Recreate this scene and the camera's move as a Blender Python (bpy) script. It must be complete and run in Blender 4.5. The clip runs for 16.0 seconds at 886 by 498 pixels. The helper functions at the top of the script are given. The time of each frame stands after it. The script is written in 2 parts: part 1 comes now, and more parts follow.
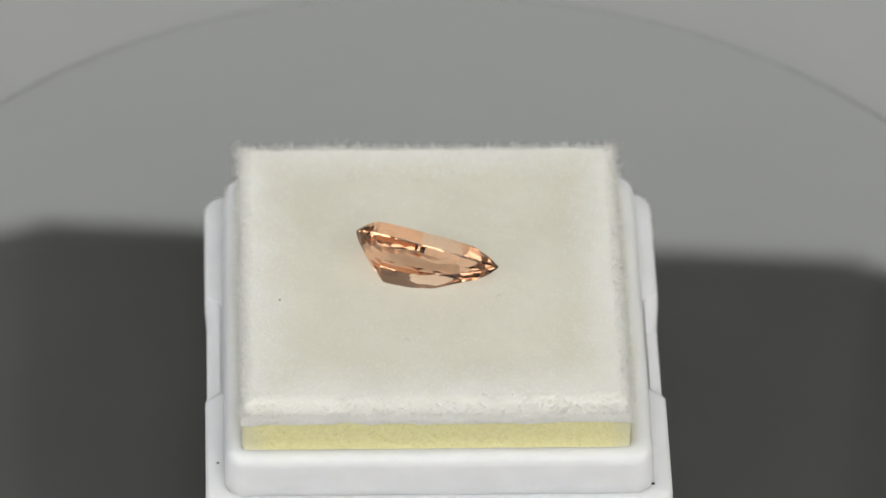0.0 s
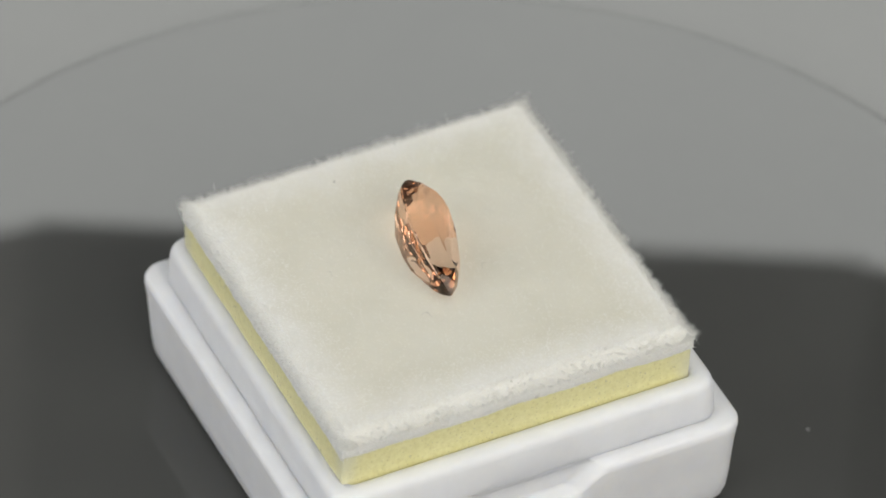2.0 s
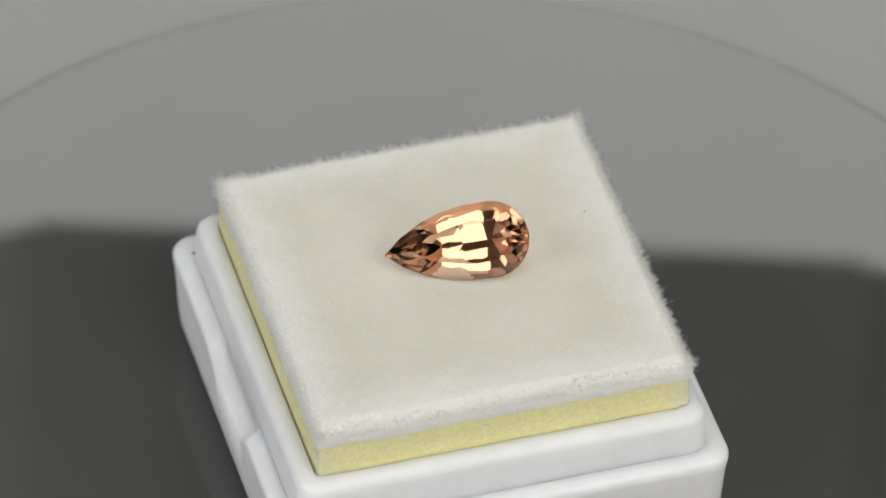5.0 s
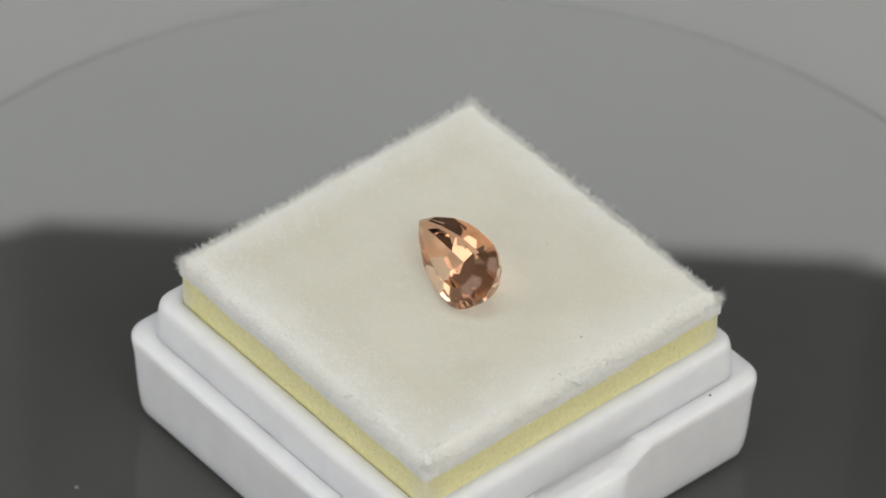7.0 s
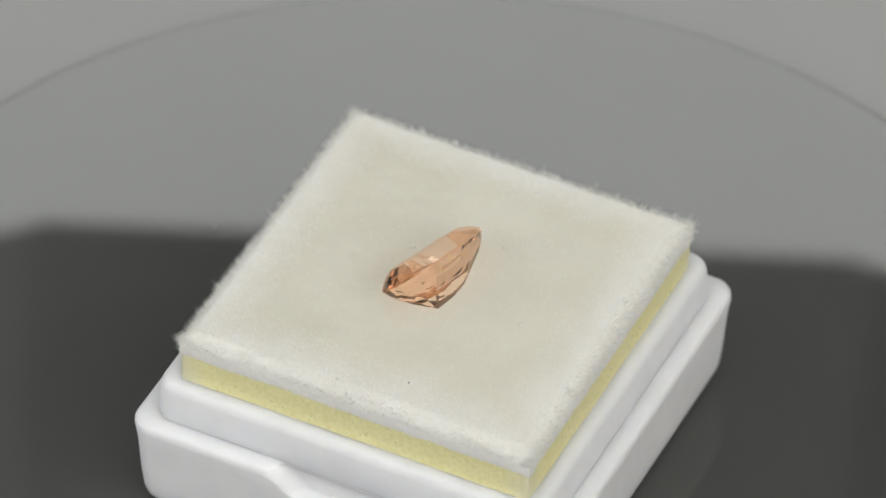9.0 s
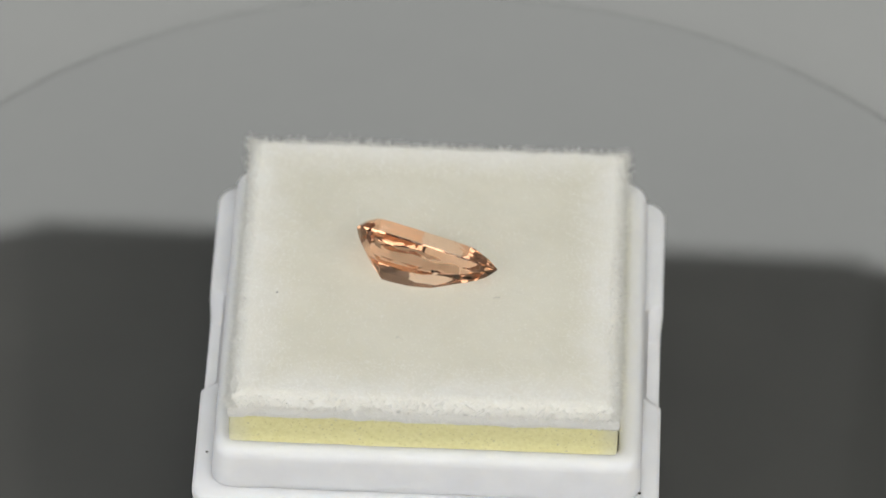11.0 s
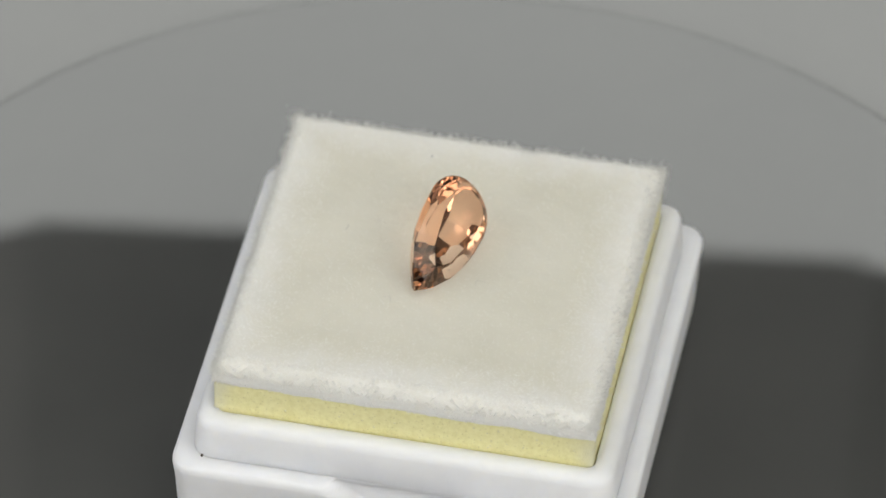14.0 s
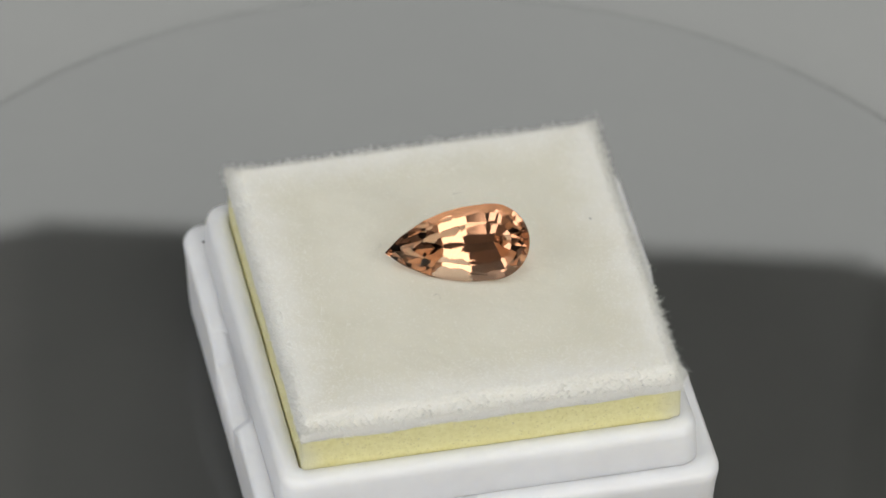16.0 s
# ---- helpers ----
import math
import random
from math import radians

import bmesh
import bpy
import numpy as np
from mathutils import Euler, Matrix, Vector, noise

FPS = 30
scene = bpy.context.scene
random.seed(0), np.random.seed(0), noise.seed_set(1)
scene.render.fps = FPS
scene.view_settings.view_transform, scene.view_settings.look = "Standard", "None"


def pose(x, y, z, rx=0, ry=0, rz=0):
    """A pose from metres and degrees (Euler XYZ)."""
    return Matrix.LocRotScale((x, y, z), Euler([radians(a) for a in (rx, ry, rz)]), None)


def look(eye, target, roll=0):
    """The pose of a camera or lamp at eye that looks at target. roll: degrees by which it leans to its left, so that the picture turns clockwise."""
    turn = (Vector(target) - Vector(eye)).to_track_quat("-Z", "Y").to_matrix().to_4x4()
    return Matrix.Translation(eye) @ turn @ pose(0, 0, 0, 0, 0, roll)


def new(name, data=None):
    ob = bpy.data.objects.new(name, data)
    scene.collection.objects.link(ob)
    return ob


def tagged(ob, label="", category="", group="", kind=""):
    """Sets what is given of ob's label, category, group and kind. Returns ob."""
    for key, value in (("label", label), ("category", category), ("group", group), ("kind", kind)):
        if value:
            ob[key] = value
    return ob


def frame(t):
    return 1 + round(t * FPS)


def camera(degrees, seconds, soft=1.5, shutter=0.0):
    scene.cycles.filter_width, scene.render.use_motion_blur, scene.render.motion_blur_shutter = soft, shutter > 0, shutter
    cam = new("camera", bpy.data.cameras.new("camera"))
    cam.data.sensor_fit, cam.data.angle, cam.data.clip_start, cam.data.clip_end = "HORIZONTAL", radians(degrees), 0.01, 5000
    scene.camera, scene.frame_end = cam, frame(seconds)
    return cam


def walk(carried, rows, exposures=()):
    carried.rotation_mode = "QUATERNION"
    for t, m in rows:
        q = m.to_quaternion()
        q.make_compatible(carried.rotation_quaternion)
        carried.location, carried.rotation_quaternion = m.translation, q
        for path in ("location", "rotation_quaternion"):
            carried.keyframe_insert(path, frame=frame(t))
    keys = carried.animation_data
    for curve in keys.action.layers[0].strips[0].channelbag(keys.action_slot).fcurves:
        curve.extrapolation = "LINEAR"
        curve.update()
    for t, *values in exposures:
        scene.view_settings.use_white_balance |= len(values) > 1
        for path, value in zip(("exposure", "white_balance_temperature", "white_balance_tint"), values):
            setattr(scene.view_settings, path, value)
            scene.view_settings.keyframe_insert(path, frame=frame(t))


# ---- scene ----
MM = 0.001
cam = camera(7.536, 16.0, soft=1.5)
ELEV, DIST, AIM = radians(42.69), 0.4377, Vector((0.00004, 0, 0.01607))
EYE = AIM + Vector((0, -math.cos(ELEV), math.sin(ELEV))) * DIST
cam.data.dof.use_dof = True
cam.data.dof.focus_distance = 0.434
cam.data.dof.aperture_fstop = 44
walk(cam, [(0, look(EYE, AIM, 1.3)), (16, look(EYE, AIM, 1.3))], exposures=[(0, 0.0), (4, -0.02), (6.5, -0.08), (8, -0.06), (9.5, 0.0), (13, 0.0), (16, -0.07)])

# ---- light ----
world = bpy.data.worlds.new("studio_air")
scene.world = world
world.use_nodes = True
world.node_tree.nodes["Background"].inputs[0].default_value = (0.9, 0.95, 1.0, 1)
world.node_tree.nodes["Background"].inputs[1].default_value = 0.02


def area_lamp(name, eye, target, w, h, watts, colour):
    data = bpy.data.lights.new(name, "AREA")
    data.shape, data.size, data.size_y, data.energy, data.color = "RECTANGLE", w, h, watts, colour
    ob = new(name, data)
    ob.matrix_world = look(eye, target)
    return ob


area_lamp("lamp_key", (0.264, -0.351, 0.345), (0, 0, 0.01), 0.52, 0.46, 2.36, (1.0, 0.985, 0.95))
area_lamp("lamp_fill", (-0.44, -0.24, 0.27), (0, 0, 0.01), 0.52, 0.48, 1.76, (0.97, 0.98, 1.0))


# ---- materials ----
def material(name, colour, rough=0.5, metal=0.0, spec=0.5):
    m = bpy.data.materials.new(name)
    m.use_nodes = True
    b = m.node_tree.nodes["Principled BSDF"]
    b.inputs["Base Color"].default_value = (*colour, 1)
    b.inputs["Roughness"].default_value = rough
    b.inputs["Metallic"].default_value = metal
    b.inputs["Specular IOR Level"].default_value = spec
    return m, m.node_tree.nodes, m.node_tree.links, b


def mottled(name, dark, light, scale, rough=0.5, bump=0.0, bump_scale=None, detail=6, spec=0.5, rough_spread=0.0, low=0.35, high=0.65):
    m, nodes, links, b = material(name, light, rough, 0, spec)
    tc = nodes.new("ShaderNodeTexCoord")
    n = nodes.new("ShaderNodeTexNoise")
    n.inputs["Scale"].default_value, n.inputs["Detail"].default_value = scale, detail
    links.new(tc.outputs["Object"], n.inputs["Vector"])
    r = nodes.new("ShaderNodeValToRGB")
    r.color_ramp.elements[0].color, r.color_ramp.elements[1].color = (*dark, 1), (*light, 1)
    r.color_ramp.elements[0].position, r.color_ramp.elements[1].position = low, high
    links.new(n.outputs["Fac"], r.inputs["Fac"])
    links.new(r.outputs["Color"], b.inputs["Base Color"])
    if rough_spread:
        mr = nodes.new("ShaderNodeMapRange")
        mr.inputs["To Min"].default_value, mr.inputs["To Max"].default_value = rough - rough_spread, rough + rough_spread
        links.new(n.outputs["Fac"], mr.inputs["Value"])
        links.new(mr.outputs["Result"], b.inputs["Roughness"])
    if bump:
        n2 = nodes.new("ShaderNodeTexNoise")
        n2.inputs["Scale"].default_value, n2.inputs["Detail"].default_value = bump_scale or scale * 4, 5
        links.new(tc.outputs["Object"], n2.inputs["Vector"])
        bp = nodes.new("ShaderNodeBump")
        bp.inputs["Strength"].default_value, bp.inputs["Distance"].default_value = bump, 0.0001
        links.new(n2.outputs["Fac"], bp.inputs["Height"])
        links.new(bp.outputs["Normal"], b.inputs["Normal"])
    return m


WHITE_PLASTIC = mottled("white_plastic", (0.775, 0.775, 0.78), (0.815, 0.815, 0.817), 400, 0.5, 0.12, 2500, spec=0.35, rough_spread=0.06)
NAP = mottled("cream_nap", (0.66, 0.64, 0.54), (0.71, 0.69, 0.595), 160, 0.95, 0.25, 3500, spec=0.1)
FIBRE = mottled("nap_fibre", (0.92, 0.915, 0.885), (0.95, 0.945, 0.925), 200, 0.9, spec=0.1)
FOAM = mottled("yellow_foam", (0.75, 0.70, 0.345), (0.825, 0.78, 0.43), 3000, 0.55, 0.5, 7000, spec=0.5, rough_spread=0.25)
ACRYLIC = mottled("dark_acrylic", (0.057, 0.058, 0.055), (0.063, 0.064, 0.060), 60, 0.035, rough_spread=0.01)
BASE_ACRYLIC = mottled("base_acrylic", (0.092, 0.091, 0.086), (0.100, 0.099, 0.093), 60, 0.06, rough_spread=0.02)
# the nap turns whiter and looser towards the cut edges of the sheet
en, el = NAP.node_tree.nodes, NAP.node_tree.links
place, axes, far = en.new("ShaderNodeMapping"), en.new("ShaderNodeSeparateXYZ"), en.new("ShaderNodeMath")
place.vector_type = "TEXTURE"
place.inputs["Location"].default_value = (-0.00066, -0.00015, 0)
place.inputs["Rotation"].default_value = (0, 0, radians(2.6))
el.new(en["Texture Coordinate"].outputs["Object"], place.inputs["Vector"])
el.new(place.outputs["Vector"], axes.inputs["Vector"])
far.operation = "MAXIMUM"
for k, axis in enumerate(("X", "Y")):
    size = en.new("ShaderNodeMath")
    size.operation = "ABSOLUTE"
    el.new(axes.outputs[axis], size.inputs[0])
    el.new(size.outputs[0], far.inputs[k])
fray, sway, fade, whiten = en.new("ShaderNodeTexNoise"), en.new("ShaderNodeMath"), en.new("ShaderNodeMapRange"), en.new("ShaderNodeMixRGB")
fray.inputs["Scale"].default_value, fray.inputs["Detail"].default_value = 420, 4
el.new(en["Texture Coordinate"].outputs["Object"], fray.inputs["Vector"])
sway.operation = "MULTIPLY_ADD"
sway.inputs[1].default_value = 0.0030
el.new(fray.outputs["Fac"], sway.inputs[0])
el.new(far.outputs[0], sway.inputs[2])
fade.interpolation_type = "SMOOTHSTEP"
fade.inputs["From Min"].default_value, fade.inputs["From Max"].default_value = 0.0100, 0.0142
el.new(sway.outputs[0], fade.inputs["Value"])
el.new(fade.outputs["Result"], whiten.inputs[0])
el.new(en["Color Ramp"].outputs["Color"], whiten.inputs[1])
whiten.inputs[2].default_value = (0.79, 0.78, 0.735, 1)
el.new(whiten.outputs["Color"], en["Principled BSDF"].inputs["Base Color"])
pn, pl = FOAM.node_tree.nodes, FOAM.node_tree.links
pore, ramp, mix = pn.new("ShaderNodeTexVoronoi"), pn.new("ShaderNodeValToRGB"), pn.new("ShaderNodeMixRGB")
pore.inputs["Scale"].default_value = 3600
ramp.color_ramp.elements[0].position, ramp.color_ramp.elements[1].position = 0.10, 0.26
ramp.color_ramp.elements[0].color, ramp.color_ramp.elements[1].color = (0.45, 0.40, 0.28, 1), (1, 1, 1, 1)
mix.blend_type = "MULTIPLY"
mix.inputs[0].default_value = 0.35
pl.new(pn["Texture Coordinate"].outputs["Object"], pore.inputs["Vector"])
pl.new(pore.outputs["Distance"], ramp.inputs["Fac"])
pl.new(pn["Color Ramp"].outputs["Color"], mix.inputs[1])
pl.new(ramp.outputs["Color"], mix.inputs[2])
# the cut corners are soaked with glue: paler and glossier
spot, parts_xy, near = pn.new("ShaderNodeMapping"), pn.new("ShaderNodeSeparateXYZ"), pn.new("ShaderNodeMath")
spot.vector_type = "TEXTURE"
spot.inputs["Location"].default_value = (-0.00066, -0.00015, 0)
spot.inputs["Rotation"].default_value = (0, 0, radians(2.6))
pl.new(pn["Texture Coordinate"].outputs["Object"], spot.inputs["Vector"])
pl.new(spot.outputs["Vector"], parts_xy.inputs["Vector"])
near.operation = "MINIMUM"
for k, axis in enumerate(("X", "Y")):
    span = pn.new("ShaderNodeMath")
    span.operation = "ABSOLUTE"
    pl.new(parts_xy.outputs[axis], span.inputs[0])
    pl.new(span.outputs[0], near.inputs[k])
blot, drift, soak, pale = pn.new("ShaderNodeTexNoise"), pn.new("ShaderNodeMath"), pn.new("ShaderNodeMapRange"), pn.new("ShaderNodeMixRGB")
blot.inputs["Scale"].default_value = 500
pl.new(pn["Texture Coordinate"].outputs["Object"], blot.inputs["Vector"])
drift.operation = "MULTIPLY_ADD"
drift.inputs[1].default_value = 0.0026
pl.new(blot.outputs["Fac"], drift.inputs[0])
pl.new(near.outputs[0], drift.inputs[2])
soak.interpolation_type = "SMOOTHSTEP"
soak.inputs["From Min"].default_value, soak.inputs["From Max"].default_value = 0.0119, 0.0139
soak.inputs["To Max"].default_value = 0.8
pl.new(drift.outputs[0], soak.inputs["Value"])
pl.new(soak.outputs["Result"], pale.inputs[0])
pl.new(mix.outputs["Color"], pale.inputs[1])
pale.inputs[2].default_value = (0.70, 0.68, 0.50, 1)
pl.new(pale.outputs["Color"], pn["Principled BSDF"].inputs["Base Color"])
# pale gloss for the beads added to make the foam sparkle
SPARKLE = mottled("sparkle_gloss", (0.70, 0.66, 0.40), (0.80, 0.76, 0.52), 3000, 0.08, spec=0.9)
for cloth, amount, reach in ((NAP, 0.55, 0.0008), (WHITE_PLASTIC, 0.8, 0.0032), (FOAM, 0.35, 0.0006)):
    cb = cloth.node_tree.nodes["Principled BSDF"]
    cb.inputs["Subsurface Weight"].default_value = amount
    cb.inputs["Subsurface Radius"].default_value = (1.0, 0.95, 0.85)
    cb.inputs["Subsurface Scale"].default_value = reach
fn, fl = FIBRE.node_tree.nodes, FIBRE.node_tree.links
ft, fm = fn.new("ShaderNodeBsdfTranslucent"), fn.new("ShaderNodeMixShader")
ft.inputs["Color"].default_value = (0.95, 0.95, 0.925, 1)
fm.inputs["Fac"].default_value = 0.65
fl.new(fn["Principled BSDF"].outputs[0], fm.inputs[1])
fl.new(ft.outputs[0], fm.inputs[2])
fl.new(fm.outputs[0], fn["Material Output"].inputs["Surface"])
DUST_DARK = mottled("dark_dust", (0.02, 0.018, 0.015), (0.05, 0.04, 0.035), 3000, 0.9)
DUST_GREY = mottled("grey_dust", (0.14, 0.14, 0.14), (0.20, 0.20, 0.20), 3000, 0.9)
WALL = mottled("grey_wall", (0.58, 0.58, 0.57), (0.64, 0.64, 0.63), 6, 0.8, 0.2, 90)
DARK_WALL = mottled("charcoal_wall", (0.27, 0.24, 0.22), (0.33, 0.29, 0.27), 20, 0.9, 0.3, 200)
DESK = mottled("grey_laminate", (0.34, 0.34, 0.33), (0.38, 0.38, 0.37), 30, 0.45, 0.1, 400)
CEILING = mottled("grey_ceiling", (0.44, 0.44, 0.43), (0.48, 0.48, 0.47), 6, 0.8)
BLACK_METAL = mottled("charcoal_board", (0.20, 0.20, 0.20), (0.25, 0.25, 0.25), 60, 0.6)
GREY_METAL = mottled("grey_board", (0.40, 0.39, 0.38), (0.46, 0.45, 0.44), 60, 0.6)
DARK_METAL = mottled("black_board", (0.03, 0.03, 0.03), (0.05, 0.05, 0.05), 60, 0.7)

GEM = bpy.data.materials.new("peach_crystal")
GEM.use_nodes = True
for nd in list(GEM.node_tree.nodes):
    GEM.node_tree.nodes.remove(nd)
gg, go = GEM.node_tree.nodes.new("ShaderNodeBsdfGlass"), GEM.node_tree.nodes.new("ShaderNodeOutputMaterial")
gg.inputs["Color"].default_value = (0.955, 0.805, 0.70, 1)
gg.inputs["Roughness"].default_value, gg.inputs["IOR"].default_value = 0.0, 1.63
GEM.node_tree.links.new(gg.outputs[0], go.inputs[0])

PANEL = bpy.data.materials.new("panel_glow")
PANEL.use_nodes = True
for nd in list(PANEL.node_tree.nodes):
    PANEL.node_tree.nodes.remove(nd)
pe, po = PANEL.node_tree.nodes.new("ShaderNodeEmission"), PANEL.node_tree.nodes.new("ShaderNodeOutputMaterial")
pe.inputs[0].default_value, pe.inputs[1].default_value = (0.98, 1.0, 0.97, 1), 4.2
PANEL.node_tree.links.new(pe.outputs[0], po.inputs[0])


# weaker glow for the fill panel added overhead
FILL_GLOW = PANEL.copy()
FILL_GLOW.name = "fill_glow"
FILL_GLOW.node_tree.nodes["Emission"].inputs[1].default_value = 2.2


# ---- building blocks ----
def mesh_of(name, bm, mat, smooth=False):
    me = bpy.data.meshes.new(name)
    bmesh.ops.recalc_face_normals(bm, faces=bm.faces)
    for fa in bm.faces:
        fa.smooth = smooth
    bm.to_mesh(me)
    bm.free()
    me.materials.append(mat)
    return me


def part(name, bm, mat, parent=None, label="", smooth=False):
    ob = new(name, mesh_of(name, bm, mat, smooth))
    if parent is not None:
        ob.parent = parent
    if label:
        tagged(ob, label)
    return ob


def box_bm(x0, y0, z0, x1, y1, z1, bevel=0.0):
    bm = bmesh.new()
    bmesh.ops.create_cube(bm, size=1)
    for v in bm.verts:
        v.co = Vector((x0 + (x1 - x0) * (v.co.x + .5), y0 + (y1 - y0) * (v.co.y + .5), z0 + (z1 - z0) * (v.co.z + .5)))
    if bevel:
        bmesh.ops.bevel(bm, geom=bm.edges[:], offset=bevel, segments=3, affect="EDGES", profile=0.5)
    return bm


def square_loop(half, r, side=130, corner=10):
    """Points of a rounded square, anticlockwise, each with its outward direction."""
    pts = []
    for q in range(4):
        a = q * math.pi / 2
        c, s = math.cos(a), math.sin(a)
        flat = half - r
        for i in range(side):
            y = -flat + 2 * flat * i / side
            pts.append((half * c - y * s, half * s + y * c))
        for i in range(corner):
            b = (math.pi / 2) * i / corner
            x, y = flat + r * math.cos(b), flat + r * math.sin(b)
            pts.append((x * c - y * s, x * s + y * c))
    return pts


def loft(rings, close_ends=True):
    bm = bmesh.new()
    loops = [[bm.verts.new(p) for p in ring] for ring in rings]
    n = len(loops[0])
    for a, b in zip(loops, loops[1:]):
        for i in range(n):
            bm.faces.new((a[i], a[(i + 1) % n], b[(i + 1) % n], b[i]))
    if close_ends:
        bm.faces.new(list(reversed(loops[0])))
        bm.faces.new(loops[-1])
    return bm


def disc_bm(profile, n=256):
    """A turned body from (radius, height) pairs, closed at both ends."""
    return loft([[(r * math.cos(2 * math.pi * i / n), r * math.sin(2 * math.pi * i / n), z) for i in range(n)] for r, z in profile])


SPIN = -33.087


def turned(t):
    return radians(SPIN * t)


# ---- the studio round the turntable ----
def wall(name, x0, y0, z0, x1, y1, z1, mat, label):
    ob = part(name, box_bm(x0, y0, z0, x1, y1, z1), mat)
    tagged(ob, label, "wall", kind="structure")
    return ob


FLOOR_Z = -0.028
tagged(part("floor", box_bm(-1.2, -1.2, FLOOR_Z - 0.03, 1.2, 1.2, FLOOR_Z), DESK), "grey laminate desk surface under the turntable", "floor", kind="structure")
wall("wall_north", -1.2, 1.2, FLOOR_Z, 1.2, 1.25, 1.5, WALL, "plain grey painted studio wall")
# unseen wall kept darker than the others so the gem facets mirror dark
wall("wall_south", -1.2, -1.25, FLOOR_Z, 1.2, -1.2, 1.5, DARK_WALL, "charcoal wall added unseen behind the camera")
wall("wall_east", 1.2, -1.25, FLOOR_Z, 1.25, 1.25, 1.5, WALL, "plain grey painted studio wall")
wall("wall_west", -1.25, -1.25, FLOOR_Z, -1.2, 1.25, 1.5, WALL, "plain grey painted studio wall")
tagged(part("ceiling", box_bm(-1.25, -1.25, 1.5, 1.25, 1.25, 1.55), CEILING), "plain grey studio ceiling", "ceiling", kind="structure")


def light_panel():
    """Upright glowing diffuser behind the turntable; its lower strip is mirrored by the disc."""
    lp = tagged(new("strip_softbox"), "white glowing softbox in black frame behind the turntable", "lamp")
    lp.location = (0, 0.30, FLOOR_Z)
    part("diffuser", box_bm(-0.11, 0.0, 0.215, 0.11, 0.012, 0.33), PANEL, lp)
    for x in (-0.122, 0.11):
        part("frame_post", box_bm(x, -0.006, 0.0, x + 0.012, 0.02, 0.342, 0.002), BLACK_METAL, lp)
    part("frame_rail", box_bm(-0.11, -0.006, 0.33, 0.11, 0.02, 0.342, 0.002), BLACK_METAL, lp)
    part("frame_rail", box_bm(-0.11, -0.006, 0.203, 0.11, 0.02, 0.215, 0.002), BLACK_METAL, lp)
    return lp


def light_shade():
    """Dark board on two posts between the panel and the disc; the disc mirrors its lower edge."""
    sh = tagged(new("flag_board"), "matt charcoal flag board with side wings on two posts", "flag board")
    sh.matrix_world = pose(0.0009, 0.12, FLOOR_Z)
    z = 0.0945 - FLOOR_Z
    at = pose(0, 0, z, 0, -1.9, 0)
    bm = box_bm(-0.0380, 0, 0, 0.0376, 0.001, 0.20)
    edges = [e for e in bm.edges if abs(e.verts[0].co.y - e.verts[1].co.y) > 0.0005]
    bmesh.ops.bevel(bm, geom=edges, offset=0.0016, segments=6, affect="EDGES", profile=0.5)
    part("board", bm, BLACK_METAL, sh).matrix_basis = at
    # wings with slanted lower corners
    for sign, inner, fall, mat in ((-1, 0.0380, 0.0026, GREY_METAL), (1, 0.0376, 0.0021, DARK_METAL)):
        outline = ((inner, 0.0006), (inner + 0.0045, fall), (0.110, fall + 0.004), (0.110, 0.19), (inner, 0.19))
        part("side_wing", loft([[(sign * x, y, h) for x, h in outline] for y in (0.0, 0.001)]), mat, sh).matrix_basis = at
    for x in (-0.108, 0.100):
        part("post", box_bm(x, 0.001, 0, x + 0.008, 0.012, z + 0.18, 0.001), BLACK_METAL, sh)
    return sh


light_panel()
light_shade()


def fill_panel():
    """Flat glowing square added under the ceiling to brighten the gem's facets."""
    cl = tagged(new("fill_panel"), "square white fill panel added under the ceiling", "lamp")
    cl.location = (0, -0.25, 1.5)
    part("diffuser", box_bm(-0.42, -0.42, -0.02, 0.42, 0.42, -0.008), FILL_GLOW, cl)
    for x0, y0, x1, y1 in ((-0.44, -0.44, 0.44, -0.42), (-0.44, 0.42, 0.44, 0.44), (-0.44, -0.42, -0.42, 0.42), (0.42, -0.42, 0.44, 0.42)):
        part("frame_bar", box_bm(x0, y0, -0.024, x1, y1, 0.0, 0.002), BLACK_METAL, cl)
    return cl


fill_panel()


# ---- turntable ----
def turntable():
    base = tagged(new("turntable"), "dark grey glossy turntable with rotating acrylic disc", "turntable")
    base.location = (0, 0, FLOOR_Z)
    top = -FLOOR_Z - 0.0012
    part("housing", disc_bm([(0.083, 0.0), (0.085, 0.001), (0.085, top - 0.002), (0.0845, top - 0.0006), (0.083, top), (0.01, top)]), BASE_ACRYLIC, base, smooth=False)
    R = 0.0446
    disc = part("disc", disc_bm([(0.01, -0.0012), (R - 0.0003, -0.0012), (R, -0.0010), (R, -0.0004), (R - 0.0001, -0.00018), (R - 0.00035, 0.0), (0.004, 0.0)]), ACRYLIC, base)
    disc.location = (0, 0, -FLOOR_Z)
    return disc


# ---- gem box ----
CENTRE, YAW = (-0.66, -0.15), 2.6
TRAY_POSE = Matrix.Translation((-0.43 * MM, 0.05 * MM, 0)) @ pose(0, 0, 0, 0, 0, YAW)
BOX_POSE = Matrix.Translation((CENTRE[0] * MM, CENTRE[1] * MM, 0)) @ pose(0, 0, 0, 0, 0, YAW)


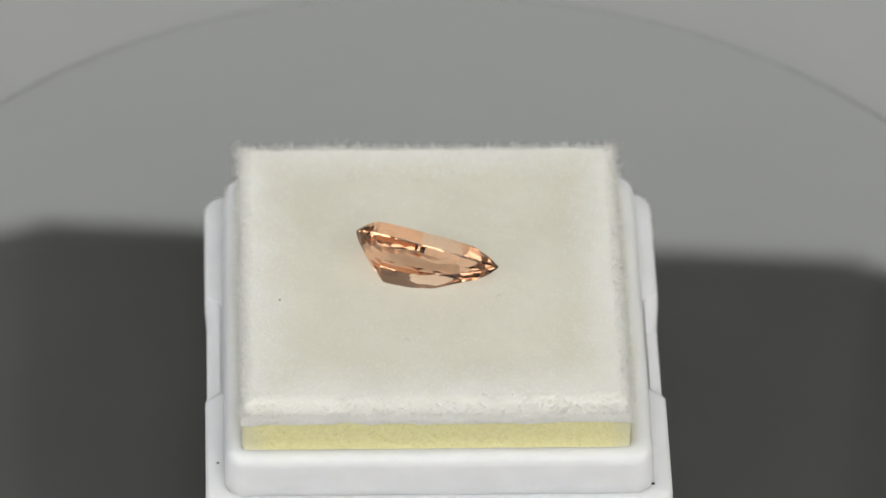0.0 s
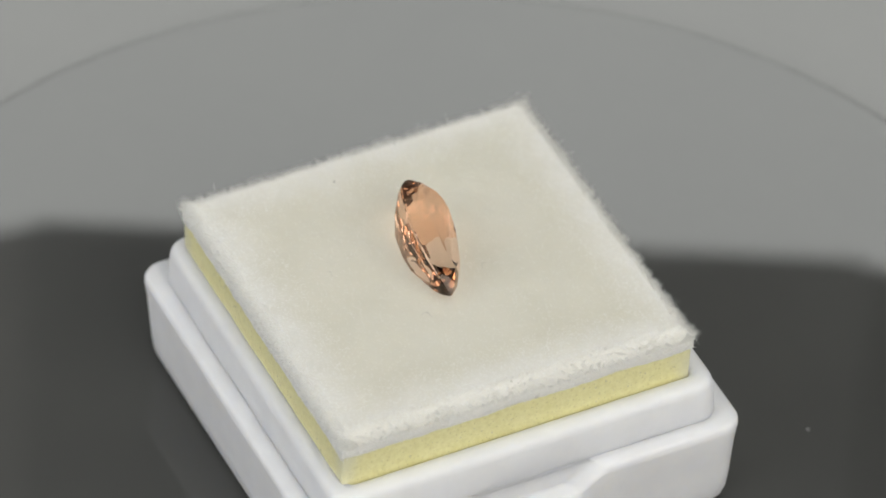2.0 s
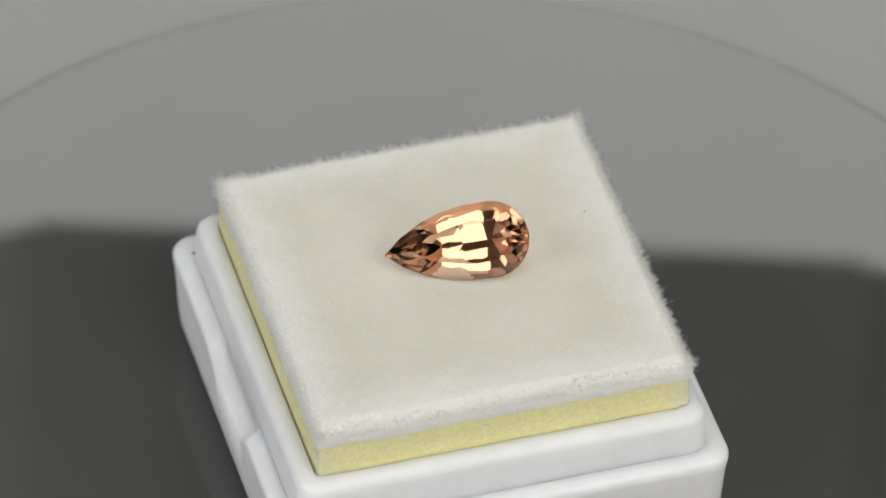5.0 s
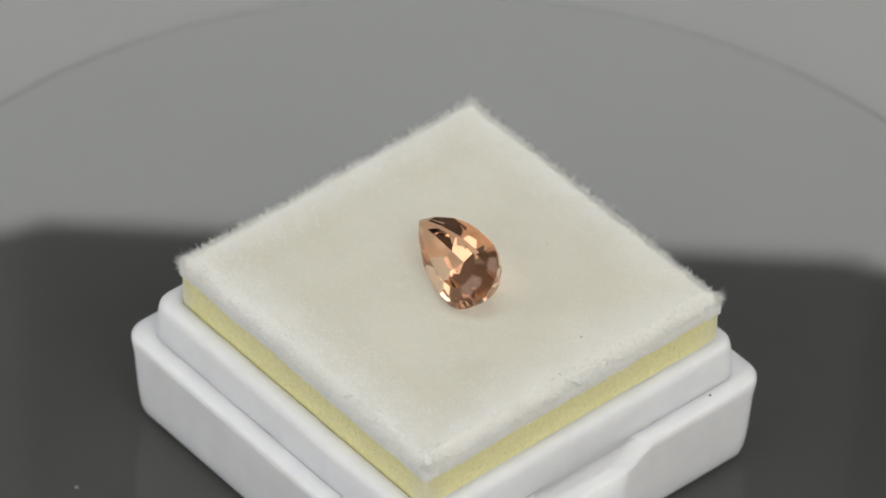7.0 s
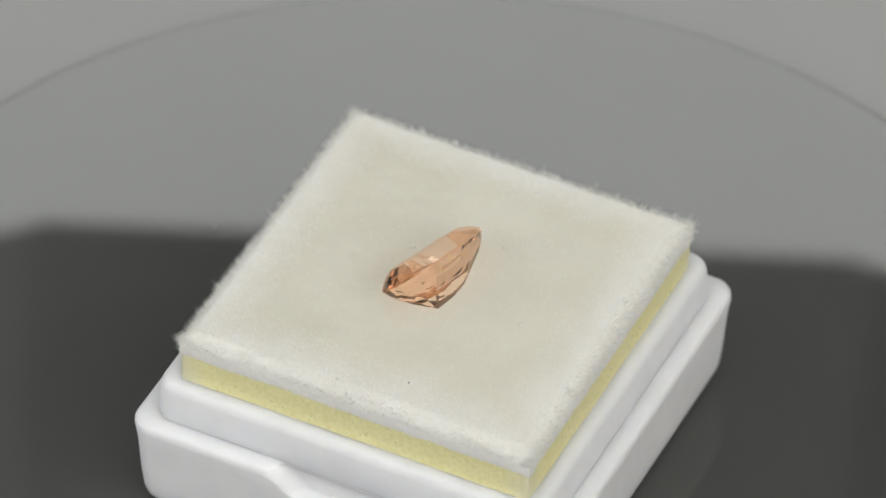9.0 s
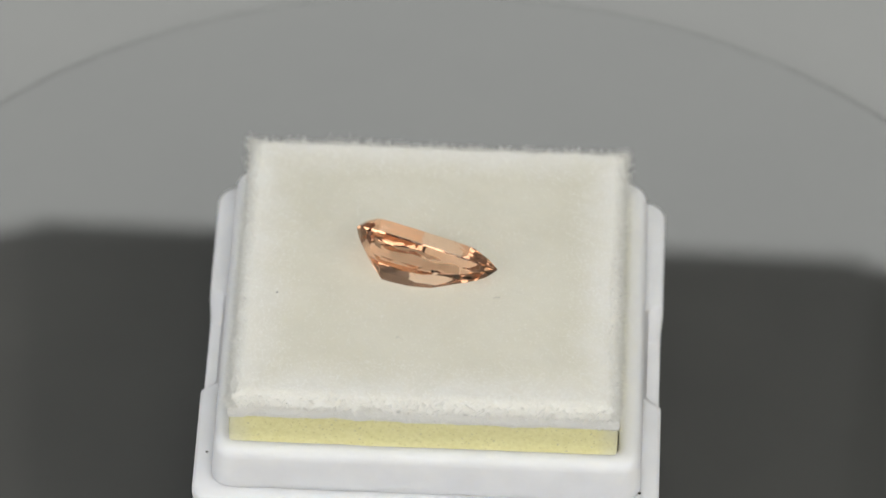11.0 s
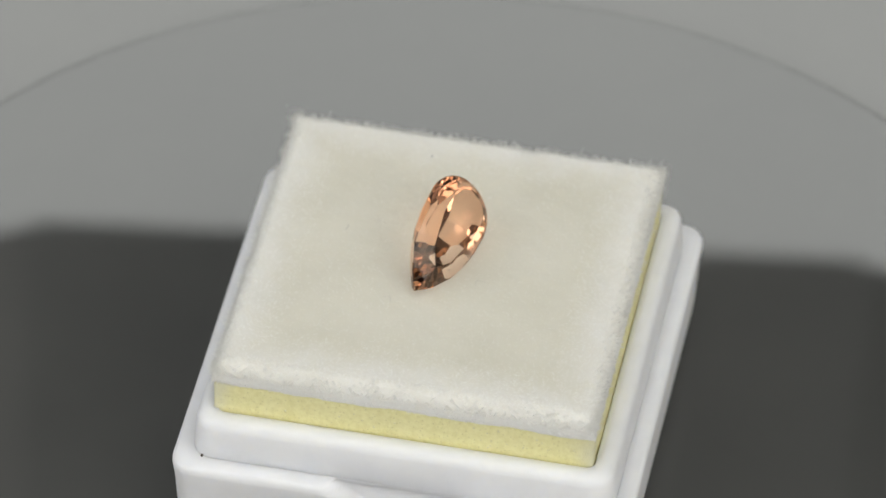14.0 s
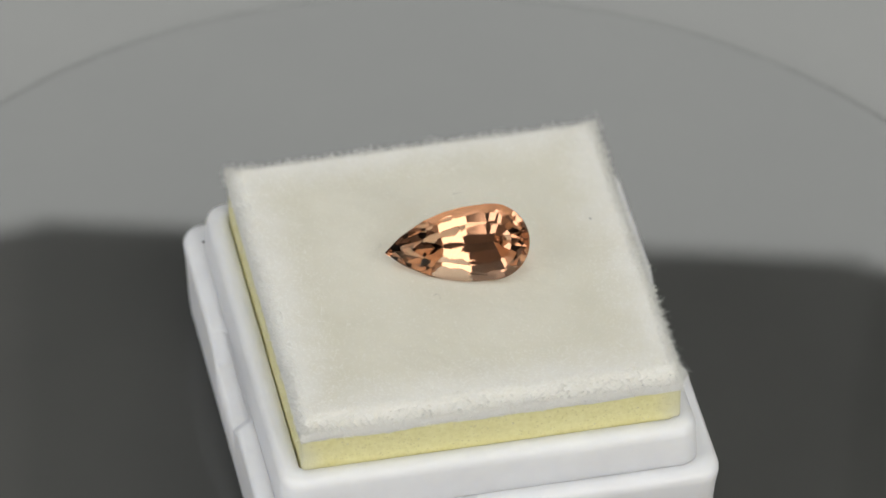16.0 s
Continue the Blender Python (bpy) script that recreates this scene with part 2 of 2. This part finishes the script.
def gem_box():
    box = tagged(new("gem_box"), "open white plastic gem box base with stepped rim", "box")
    SK, RIM = 15.12, 13.85

    def ring(half, r, z, notch=0.0):
        pts = []
        for x, y in square_loop(half, r):
            if notch and abs(x) > half - 0.02:
                e = min(max((4.6 - 1.1 * (7.24 - z) - abs(y)) / 1.3 + 0.5, 0), 1)
                x -= math.copysign(notch * e * e * (3 - 2 * e), x)
            pts.append(TRAY_POSE @ Vector((x * MM, y * MM, z * MM)))
        return pts
    D = SK - RIM - 0.15
    rings = [ring(13.4, 1.0, 0.0), ring(SK - 1.2, 1.2, 0.0), ring(SK - 0.85, 1.3, 0.14), ring(SK - 0.6, 1.4, 0.45), ring(SK - 0.46, 1.45, 0.95), ring(SK - 0.33, 1.5, 2.2),
             *[ring(SK - 0.16 + 0.12 * k / 20, 1.5, 5.5 + 1.1 * k / 20, D * min(1, k / 4)) for k in range(21)], ring(SK - 0.05, 1.5, 6.95, D), ring(SK - 0.14, 1.45, 7.14, D * 0.9),
             ring(SK - 0.32, 1.4, 7.24, D * 0.75), ring(RIM + 0.25, 1.5, 7.26), ring(RIM - 0.3, 1.3, 7.27)]
    rim = [ring(RIM - 0.1, 1.4, 2.2), ring(RIM - 0.02, 1.4, 4.2), ring(RIM + 0.02, 1.4, 7.0), ring(RIM, 1.4, 7.6),
             ring(RIM - 0.1, 1.4, 9.55), ring(RIM - 0.18, 1.35, 9.88), ring(RIM - 0.36, 1.2, 10.12), ring(RIM - 0.6, 1.0, 10.25), ring(RIM - 1.0, 0.9, 10.29),
             ring(RIM - 1.36, 0.7, 10.26), ring(RIM - 1.48, 0.5, 10.12), ring(RIM - 1.5, 0.5, 1.7)]
    part("skirt", loft(rings), WHITE_PLASTIC, box, smooth=True)
    part("rim", loft(rim), WHITE_PLASTIC, box, smooth=True)
    return box


def foam_insert():
    ins = tagged(new("foam_insert"), "yellow foam block topped with fuzzy cream-white flocked sheet", "foam pad")
    rng = np.random.default_rng(4)
    # foam core, with an uneven cut face
    zs = np.linspace(1.62, 12.8, 24)
    rings = []
    for z in zs:
        ring = []
        for x, y in square_loop(12.49, 0.25, 110, 3):
            p = Vector((x, y, z))
            d = 0.05 * noise.noise(p * 0.35) + 0.015 * noise.noise(p * 3.3)
            s = 1 + (d - 0.2 * max(0.0, z - 12.4)) / 11.85
            ring.append(BOX_POSE @ Vector((x * s * MM, y * s * MM, z * MM)))
        rings.append(ring)
    part("foam_core", loft(rings), FOAM, ins, "pale yellow porous foam with cut edges", smooth=True)
    # small glossy beads added so that the cut foam sparkles
    bm = bmesh.new()
    for _ in range(130):
        q, u = rng.integers(0, 4), rng.uniform(-11.7, 11.7)
        c, sn = ((1, 0), (0, 1), (-1, 0), (0, -1))[q]
        p = BOX_POSE @ Vector(((12.48 * c - u * sn) * MM, (12.48 * sn + u * c) * MM, rng.uniform(10.4, 12.6) * MM))
        bmesh.ops.create_icosphere(bm, subdivisions=1, radius=rng.uniform(0.03, 0.085) * MM, matrix=Matrix.Translation(p))
    beads = part("sparkle_bead", bm, SPARKLE, ins, "tiny glossy beads added for the foam's sparkle")
    tagged(beads, kind="stuff")
    # flocked sheet: a soft thick nap whose cut edge rolls over down to the foam
    H, ROLL, DROP = 12.55, 0.9, 1.35

    def top(x, y):
        p = Vector((x * 0.25, y * 0.25, 0))
        u = min(1.0, max(0.0, max(abs(x), abs(y)) - (H - ROLL)) / ROLL)
        lump = 0.07 * noise.noise(p) + 0.03 * noise.noise(Vector((x, y, 3))) + 0.012 * noise.noise(Vector((x * 3, y * 3, 5)))
        return 14.30 + lump - DROP * (1 - math.sqrt(1 - u * u)) + 0.10 * u * noise.noise(Vector((x * 1.3, y * 1.3, 9)))
    flat = H - ROLL
    steps = [flat + ROLL * math.sin(0.5 * math.pi * k / 11) for k in range(12)]
    steps = [-v for v in reversed(steps)] + [-flat + 2 * flat * k / 130 for k in range(1, 130)] + steps
    n = len(steps) - 1
    bm = bmesh.new()
    grid = []
    for x in steps:
        row = []
        for y in steps:
            k = 1 + (0.09 * noise.noise(Vector((x * 0.8, y * 0.8, 7))) + 0.04 * noise.noise(Vector((x * 2.6, y * 2.6, 7)))) / H
            row.append(bm.verts.new(BOX_POSE @ Vector((x * k * MM, y * k * MM, top(x, y) * MM))))
        grid.append(row)
    for i in range(n):
        for j in range(n):
            bm.faces.new((grid[i][j], grid[i + 1][j], grid[i + 1][j + 1], grid[i][j + 1]))
    rim = [grid[i][0] for i in range(n)] + [grid[n][j] for j in range(n)] + [grid[i][n] for i in range(n, 0, -1)] + [grid[0][j] for j in range(n, 0, -1)]
    m = len(rim)
    inverse = BOX_POSE.inverted()
    ring = []
    for v in rim:
        q = inverse @ v.co / MM
        foot = 12.55 + 0.17 * noise.noise(Vector((q.x * 0.45, q.y * 0.45, 1))) + 0.07 * noise.noise(Vector((q.x * 2, q.y * 2, 1)))
        ring.append(bm.verts.new(BOX_POSE @ Vector((q.x * 0.999 * MM, q.y * 0.999 * MM, foot * MM))))
    for i in range(m):
        bm.faces.new((rim[i], ring[i], ring[(i + 1) % m], rim[(i + 1) % m]))
    bm.faces.new([bm.verts.new(v.co) for v in ring])
    part("flocked_sheet", bm, NAP, ins, "cream-white soft flocked sheet", smooth=True)
    # fibres of the nap: thin tapered blades, sparse on top and dense along the edges
    verts, faces = [], []

    def blade(x, y, z, dx, dy, dz, w):
        a = rng.uniform(0, 2 * math.pi)
        sx, sy = math.cos(a) * w, math.sin(a) * w
        k = len(verts)
        bx, by = rng.normal(0, 0.05, 2)
        for s, ww in ((0, 1.0), (0.55, 0.8)):
            px, py, pz = x + dx * s + bx * s, y + dy * s + by * s, z + dz * s
            verts.append(BOX_POSE @ Vector(((px - sx * ww) * MM, (py - sy * ww) * MM, pz * MM)))
            verts.append(BOX_POSE @ Vector(((px + sx * ww) * MM, (py + sy * ww) * MM, pz * MM)))
        verts.append(BOX_POSE @ Vector(((x + dx) * MM, (y + dy) * MM, (z + dz) * MM)))
        faces.extend(((k, k + 1, k + 3, k + 2), (k + 2, k + 3, k + 4)))
    sides = ((1, 0), (0, 1), (-1, 0), (0, -1))
    for _ in range(16000):
        x, y = rng.uniform(-H + 0.3, H - 0.3, 2)
        a, l = rng.uniform(0, 2 * math.pi), rng.uniform(0.10, 0.30)
        blade(x, y, top(x, y) - 0.03, math.cos(a) * l, math.sin(a) * l, rng.uniform(0.02, 0.10), 0.012)
    # tufts over the rolled edge, from the flat top to the foot
    for k in range(27000):
        q, s = rng.integers(0, 4), rng.uniform(-H, H)
        c, sn = sides[q]
        th = 0.5 * math.pi * rng.uniform(0.0, 1.0) ** 0.8
        out = H - ROLL + ROLL * math.sin(th) - 0.04
        if abs(s) > out + 0.05:
            continue
        tuft = 0.45 + 1.1 * abs(noise.noise(Vector((s * 1.6, q * 9.0, 0)))) + 0.8 * abs(noise.noise(Vector((s * 5.0, q * 9.0, th * 2))))
        l = rng.uniform(0.12, 0.34 + 0.16 * math.sin(th)) * tuft
        lean = 0.5 * noise.noise(Vector((s * 3.0, q * 9.0, 6))) + rng.normal(0, 0.35)
        x, y = out * c - s * sn, out * sn + s * c
        up, away = math.cos(th) + rng.normal(0, 0.3), math.sin(th) * 0.8 + 0.2 + rng.normal(0, 0.25)
        blade(x, y, top(x, y) - 0.04, (away * c - lean * sn) * l, (away * sn + lean * c) * l, up * l, 0.013)
    # pointed tufts that stand out of the cut edge
    for k in range(850):
        q, s = rng.integers(0, 4), rng.uniform(-H, H)
        c, sn = sides[q]
        if noise.noise(Vector((s * 0.45, q * 9.0, 12))) < -0.25:
            continue
        th, l, lean, rise = rng.uniform(0.5, 1.3), rng.uniform(0.28, 0.66), rng.normal(0, 0.5), rng.uniform(-0.15, 0.35)
        out = H - ROLL + ROLL * math.sin(th) - 0.05
        for _ in range(9):
            g = s + rng.normal(0, 0.07)
            x, y = out * c - g * sn, out * sn + g * c
            w = l * rng.uniform(0.75, 1.0)
            pull = lean * w + 0.8 * (s - g)
            blade(x, y, top(x, y) - 0.03, w * c - pull * sn, w * sn + pull * c, rise * w, 0.010)
    # ragged foot of the nap against the foam
    for k in range(15000):
        q, s = rng.integers(0, 4), rng.uniform(-H, H)
        c, sn = sides[q]
        tuft = 0.3 + 1.5 * abs(noise.noise(Vector((s * 1.1, q * 9.0, 3))))
        l = rng.uniform(0.08, 0.28) * tuft
        lean = rng.normal(0, 0.5)
        x, y = (H - 0.02) * c - s * sn, (H - 0.02) * sn + s * c
        blade(x, y, rng.uniform(12.55, 12.95), (0.5 * c - lean * sn) * l, (0.5 * sn + lean * c) * l, rng.normal(-0.35, 0.4) * l, 0.014)
    # loose nap near the border
    for _ in range(20000):
        q, s = rng.integers(0, 4), rng.uniform(-H, H)
        c, sn = sides[q]
        out = H - 0.5 - 3.2 * rng.uniform(0.0, 1.0) ** 1.8
        if abs(s) > out + 0.3:
            continue
        x, y = out * c - s * sn, out * sn + s * c
        a, l = rng.uniform(0, 2 * math.pi), rng.uniform(0.12, 0.34)
        blade(x, y, top(x, y) - 0.03, math.cos(a) * l, math.sin(a) * l, rng.uniform(0.03, 0.14), 0.011)
    for cx, cy in ((H, H), (-H, H), (-H, -H), (H, -H)):
        for _ in range(420):
            a = math.atan2(cy, cx) + rng.normal(0, 0.7)
            l = rng.uniform(0.2, 0.8)
            u, v = rng.uniform(0.05, 0.6, 2)
            blade(cx - math.copysign(u, cx), cy - math.copysign(v, cy), top(cx * 0.985, cy * 0.985) + rng.uniform(-0.35, 0.12),
                  math.cos(a) * l, math.sin(a) * l, rng.normal(0.1, 0.35) * l, 0.011)
    me = bpy.data.meshes.new("nap_fibre")
    me.from_pydata([tuple(v) for v in verts], [], faces)
    me.materials.append(FIBRE)
    fib = new("fibre_fringe", me)
    fib.parent = ins
    tagged(fib, "fine white frayed fibres", kind="stuff")
    return ins


# ---- gemstone ----
def pear(phi):
    """Support distance of the pear outline (mm) in the direction phi; the point is at +x."""
    r, cx, tipx = 2.486, -2.266, 4.75
    d = cx * math.cos(phi) + r if math.cos(phi) <= 0 else tipx * math.cos(phi)
    for k in range(0, 61):
        s = k / 60
        d = max(d, (cx + (tipx - cx) * s) * math.cos(phi) + r * (1 - s ** 2.53) * abs(math.sin(phi)))
    return d


def gemstone():
    a, nrm = Vector((0.9742, -0.1634, -0.1556)), Vector((0.2256, 0.7140, 0.6628))
    m = Matrix((a, nrm.cross(a), nrm)).transposed().to_4x4()
    m.translation = Vector((-0.992, -0.131, 16.137))
    bm = bmesh.new()
    bmesh.ops.create_cube(bm, size=14)

    def cut(no, d):
        no = Vector(no).normalized()
        g = bm.verts[:] + bm.edges[:] + bm.faces[:]
        res = bmesh.ops.bisect_plane(bm, geom=g, dist=1e-5, plane_co=no * d, plane_no=no, clear_outer=True)
        edges = [e for e in res["geom_cut"] if isinstance(e, bmesh.types.BMEdge)]
        if len(edges) > 2:
            bmesh.ops.contextual_create(bm, geom=edges)

    def tier(turns, angle, inset, rise, sign):
        """Facets at an angle to the girdle plane, through the outline moved in by inset and up (or down) by rise."""
        for x in turns:
            for phi in ((radians(x), radians(-x)) if x < 180 else (math.pi,)):
                c, sn = math.cos(radians(angle)), math.sin(radians(angle))
                cut((math.cos(phi) * sn, math.sin(phi) * sn, sign * c), (pear(phi) - inset) * sn + rise * c)
    # directions: dense round the blunt end, fewer along the sides
    half = (50, 62, 73, 81, 88, 96, 106, 118, 131, 145, 159, 173)
    for x in half:
        for phi in (radians(x), radians(-x)):
            cut((math.cos(phi), math.sin(phi), 0), pear(phi))
    cut((0, 0, 1), 0.92)
    tier(half, 44, 0, 0.06, 1)
    tier((56, 77, 92, 124, 152, 180), 33, 0.42, 0.46, 1)
    keel = (53, 70, 84, 93, 116, 146, 180)
    tier((50, 60, 71, 80, 88, 97, 110, 126, 144, 162, 180), 61, 0, 0.06, -1)
    tier(keel, 49, 0.40, 0.72, -1)
    tier((60,), 44.5, 2.0, 2.28, -1)
    tier((76, 86, 95, 131, 165), 42, 2.0, 2.33, -1)
    bmesh.ops.remove_doubles(bm, verts=bm.verts[:], dist=0.004)
    bmesh.ops.recalc_face_normals(bm, faces=bm.faces)
    bm.verts.index_update()
    gem = tagged(new("gemstone"), "faceted pear-cut peach crystal gemstone lying tilted on the pad", "gemstone")
    # the polished faces, zone by zone
    zones = (("table", 0.99, 2, "flat polished table facet"), ("crown", 0.1, 0.99, "sloped crown facets"),
             ("girdle", -0.1, 0.1, "narrow girdle band"), ("pavilion", -2, -0.1, "long keel and step facets"))
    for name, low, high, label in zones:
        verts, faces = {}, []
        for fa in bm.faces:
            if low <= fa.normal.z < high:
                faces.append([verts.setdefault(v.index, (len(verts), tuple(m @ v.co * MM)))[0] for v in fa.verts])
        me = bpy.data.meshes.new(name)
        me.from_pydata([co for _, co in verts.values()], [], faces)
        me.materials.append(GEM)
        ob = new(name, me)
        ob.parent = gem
        # table and pavilion cast no shadow, so the lamps light the pad beneath
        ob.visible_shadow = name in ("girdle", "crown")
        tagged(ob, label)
    bm.free()
    return gem


# ---- dust ----
def speck(name, x, y, z, size, mat, label):
    bm = bmesh.new()
    bmesh.ops.create_icosphere(bm, subdivisions=2, radius=size * MM)
    for v in bm.verts:
        k = 1 + 0.5 * noise.noise(v.co * 9000 + Vector((x, y, z)))
        v.co = Vector((v.co.x * k * 1.3, v.co.y * k, v.co.z * k * 0.6)) + Vector((x * MM, y * MM, z * MM + size * 0.4 * MM))
    return tagged(part(name, bm, mat), label, "dust")


moving = [turntable(), gem_box(), foam_insert(), gemstone()]
PX = 1 / 27.2
moving.append(speck("dust_speck", -285 * PX, -90 * PX, 14.3, 0.055, DUST_DARK, "tiny dark dust speck on the cream pad"))
moving.append(speck("dust_speck", 13.95, -12.4, 7.3, 0.10, DUST_DARK, "tiny dark dust speck on the white box step"))
moving.append(speck("dust_speck", -14.2, -11.4, 7.28, 0.09, DUST_GREY, "tiny grey dust speck on the white box step"))
moving.append(speck("dust_speck", 260 * PX, 618 * PX, 0.0, 0.13, DUST_GREY, "tiny pale dust speck on the dark disc"))


def lint_hair(x, y, turn, length, label):
    """A fine curled hair lying on the nap."""
    bm = bmesh.new()
    rings = []
    for k in range(9):
        u = k / 8
        p = Vector((length * (u - 0.5), 0.28 * length * math.sin(u * 4.2), 0.03 + 0.10 * math.sin(u * 3.1)))
        p.rotate(Euler((0, 0, radians(turn))))
        w = 0.012 * (1 - 0.6 * abs(u - 0.5))
        rings.append([bm.verts.new((Vector((x, y, 14.33)) + p + Vector((0, w * math.cos(a), w * math.sin(a)))) * MM) for a in (0, 2.1, 4.2)])
    for a, b in zip(rings, rings[1:]):
        for i in range(3):
            bm.faces.new((a[i], a[(i + 1) % 3], b[(i + 1) % 3], b[i]))
    return tagged(part("lint_hair", bm, DUST_GREY), label, "lint")


moving.append(lint_hair(102 * PX, -72 * PX, 70, 0.7, "fine curled grey lint hair on the cream pad"))
moving.append(lint_hair(20 * PX, 72 * PX, 150, 0.6, "fine curled grey lint hair on the cream pad"))
moving.append(lint_hair(-60 * PX, -190 * PX, 20, 0.5, "fine curled grey lint hair on the cream pad"))


def motions():
    for ob in moving:
        place = Matrix.Translation(ob.location)
        walk(ob, [(k * 0.25, place @ Matrix.Rotation(turned(k * 0.25), 4, "Z")) for k in range(65)])


motions()
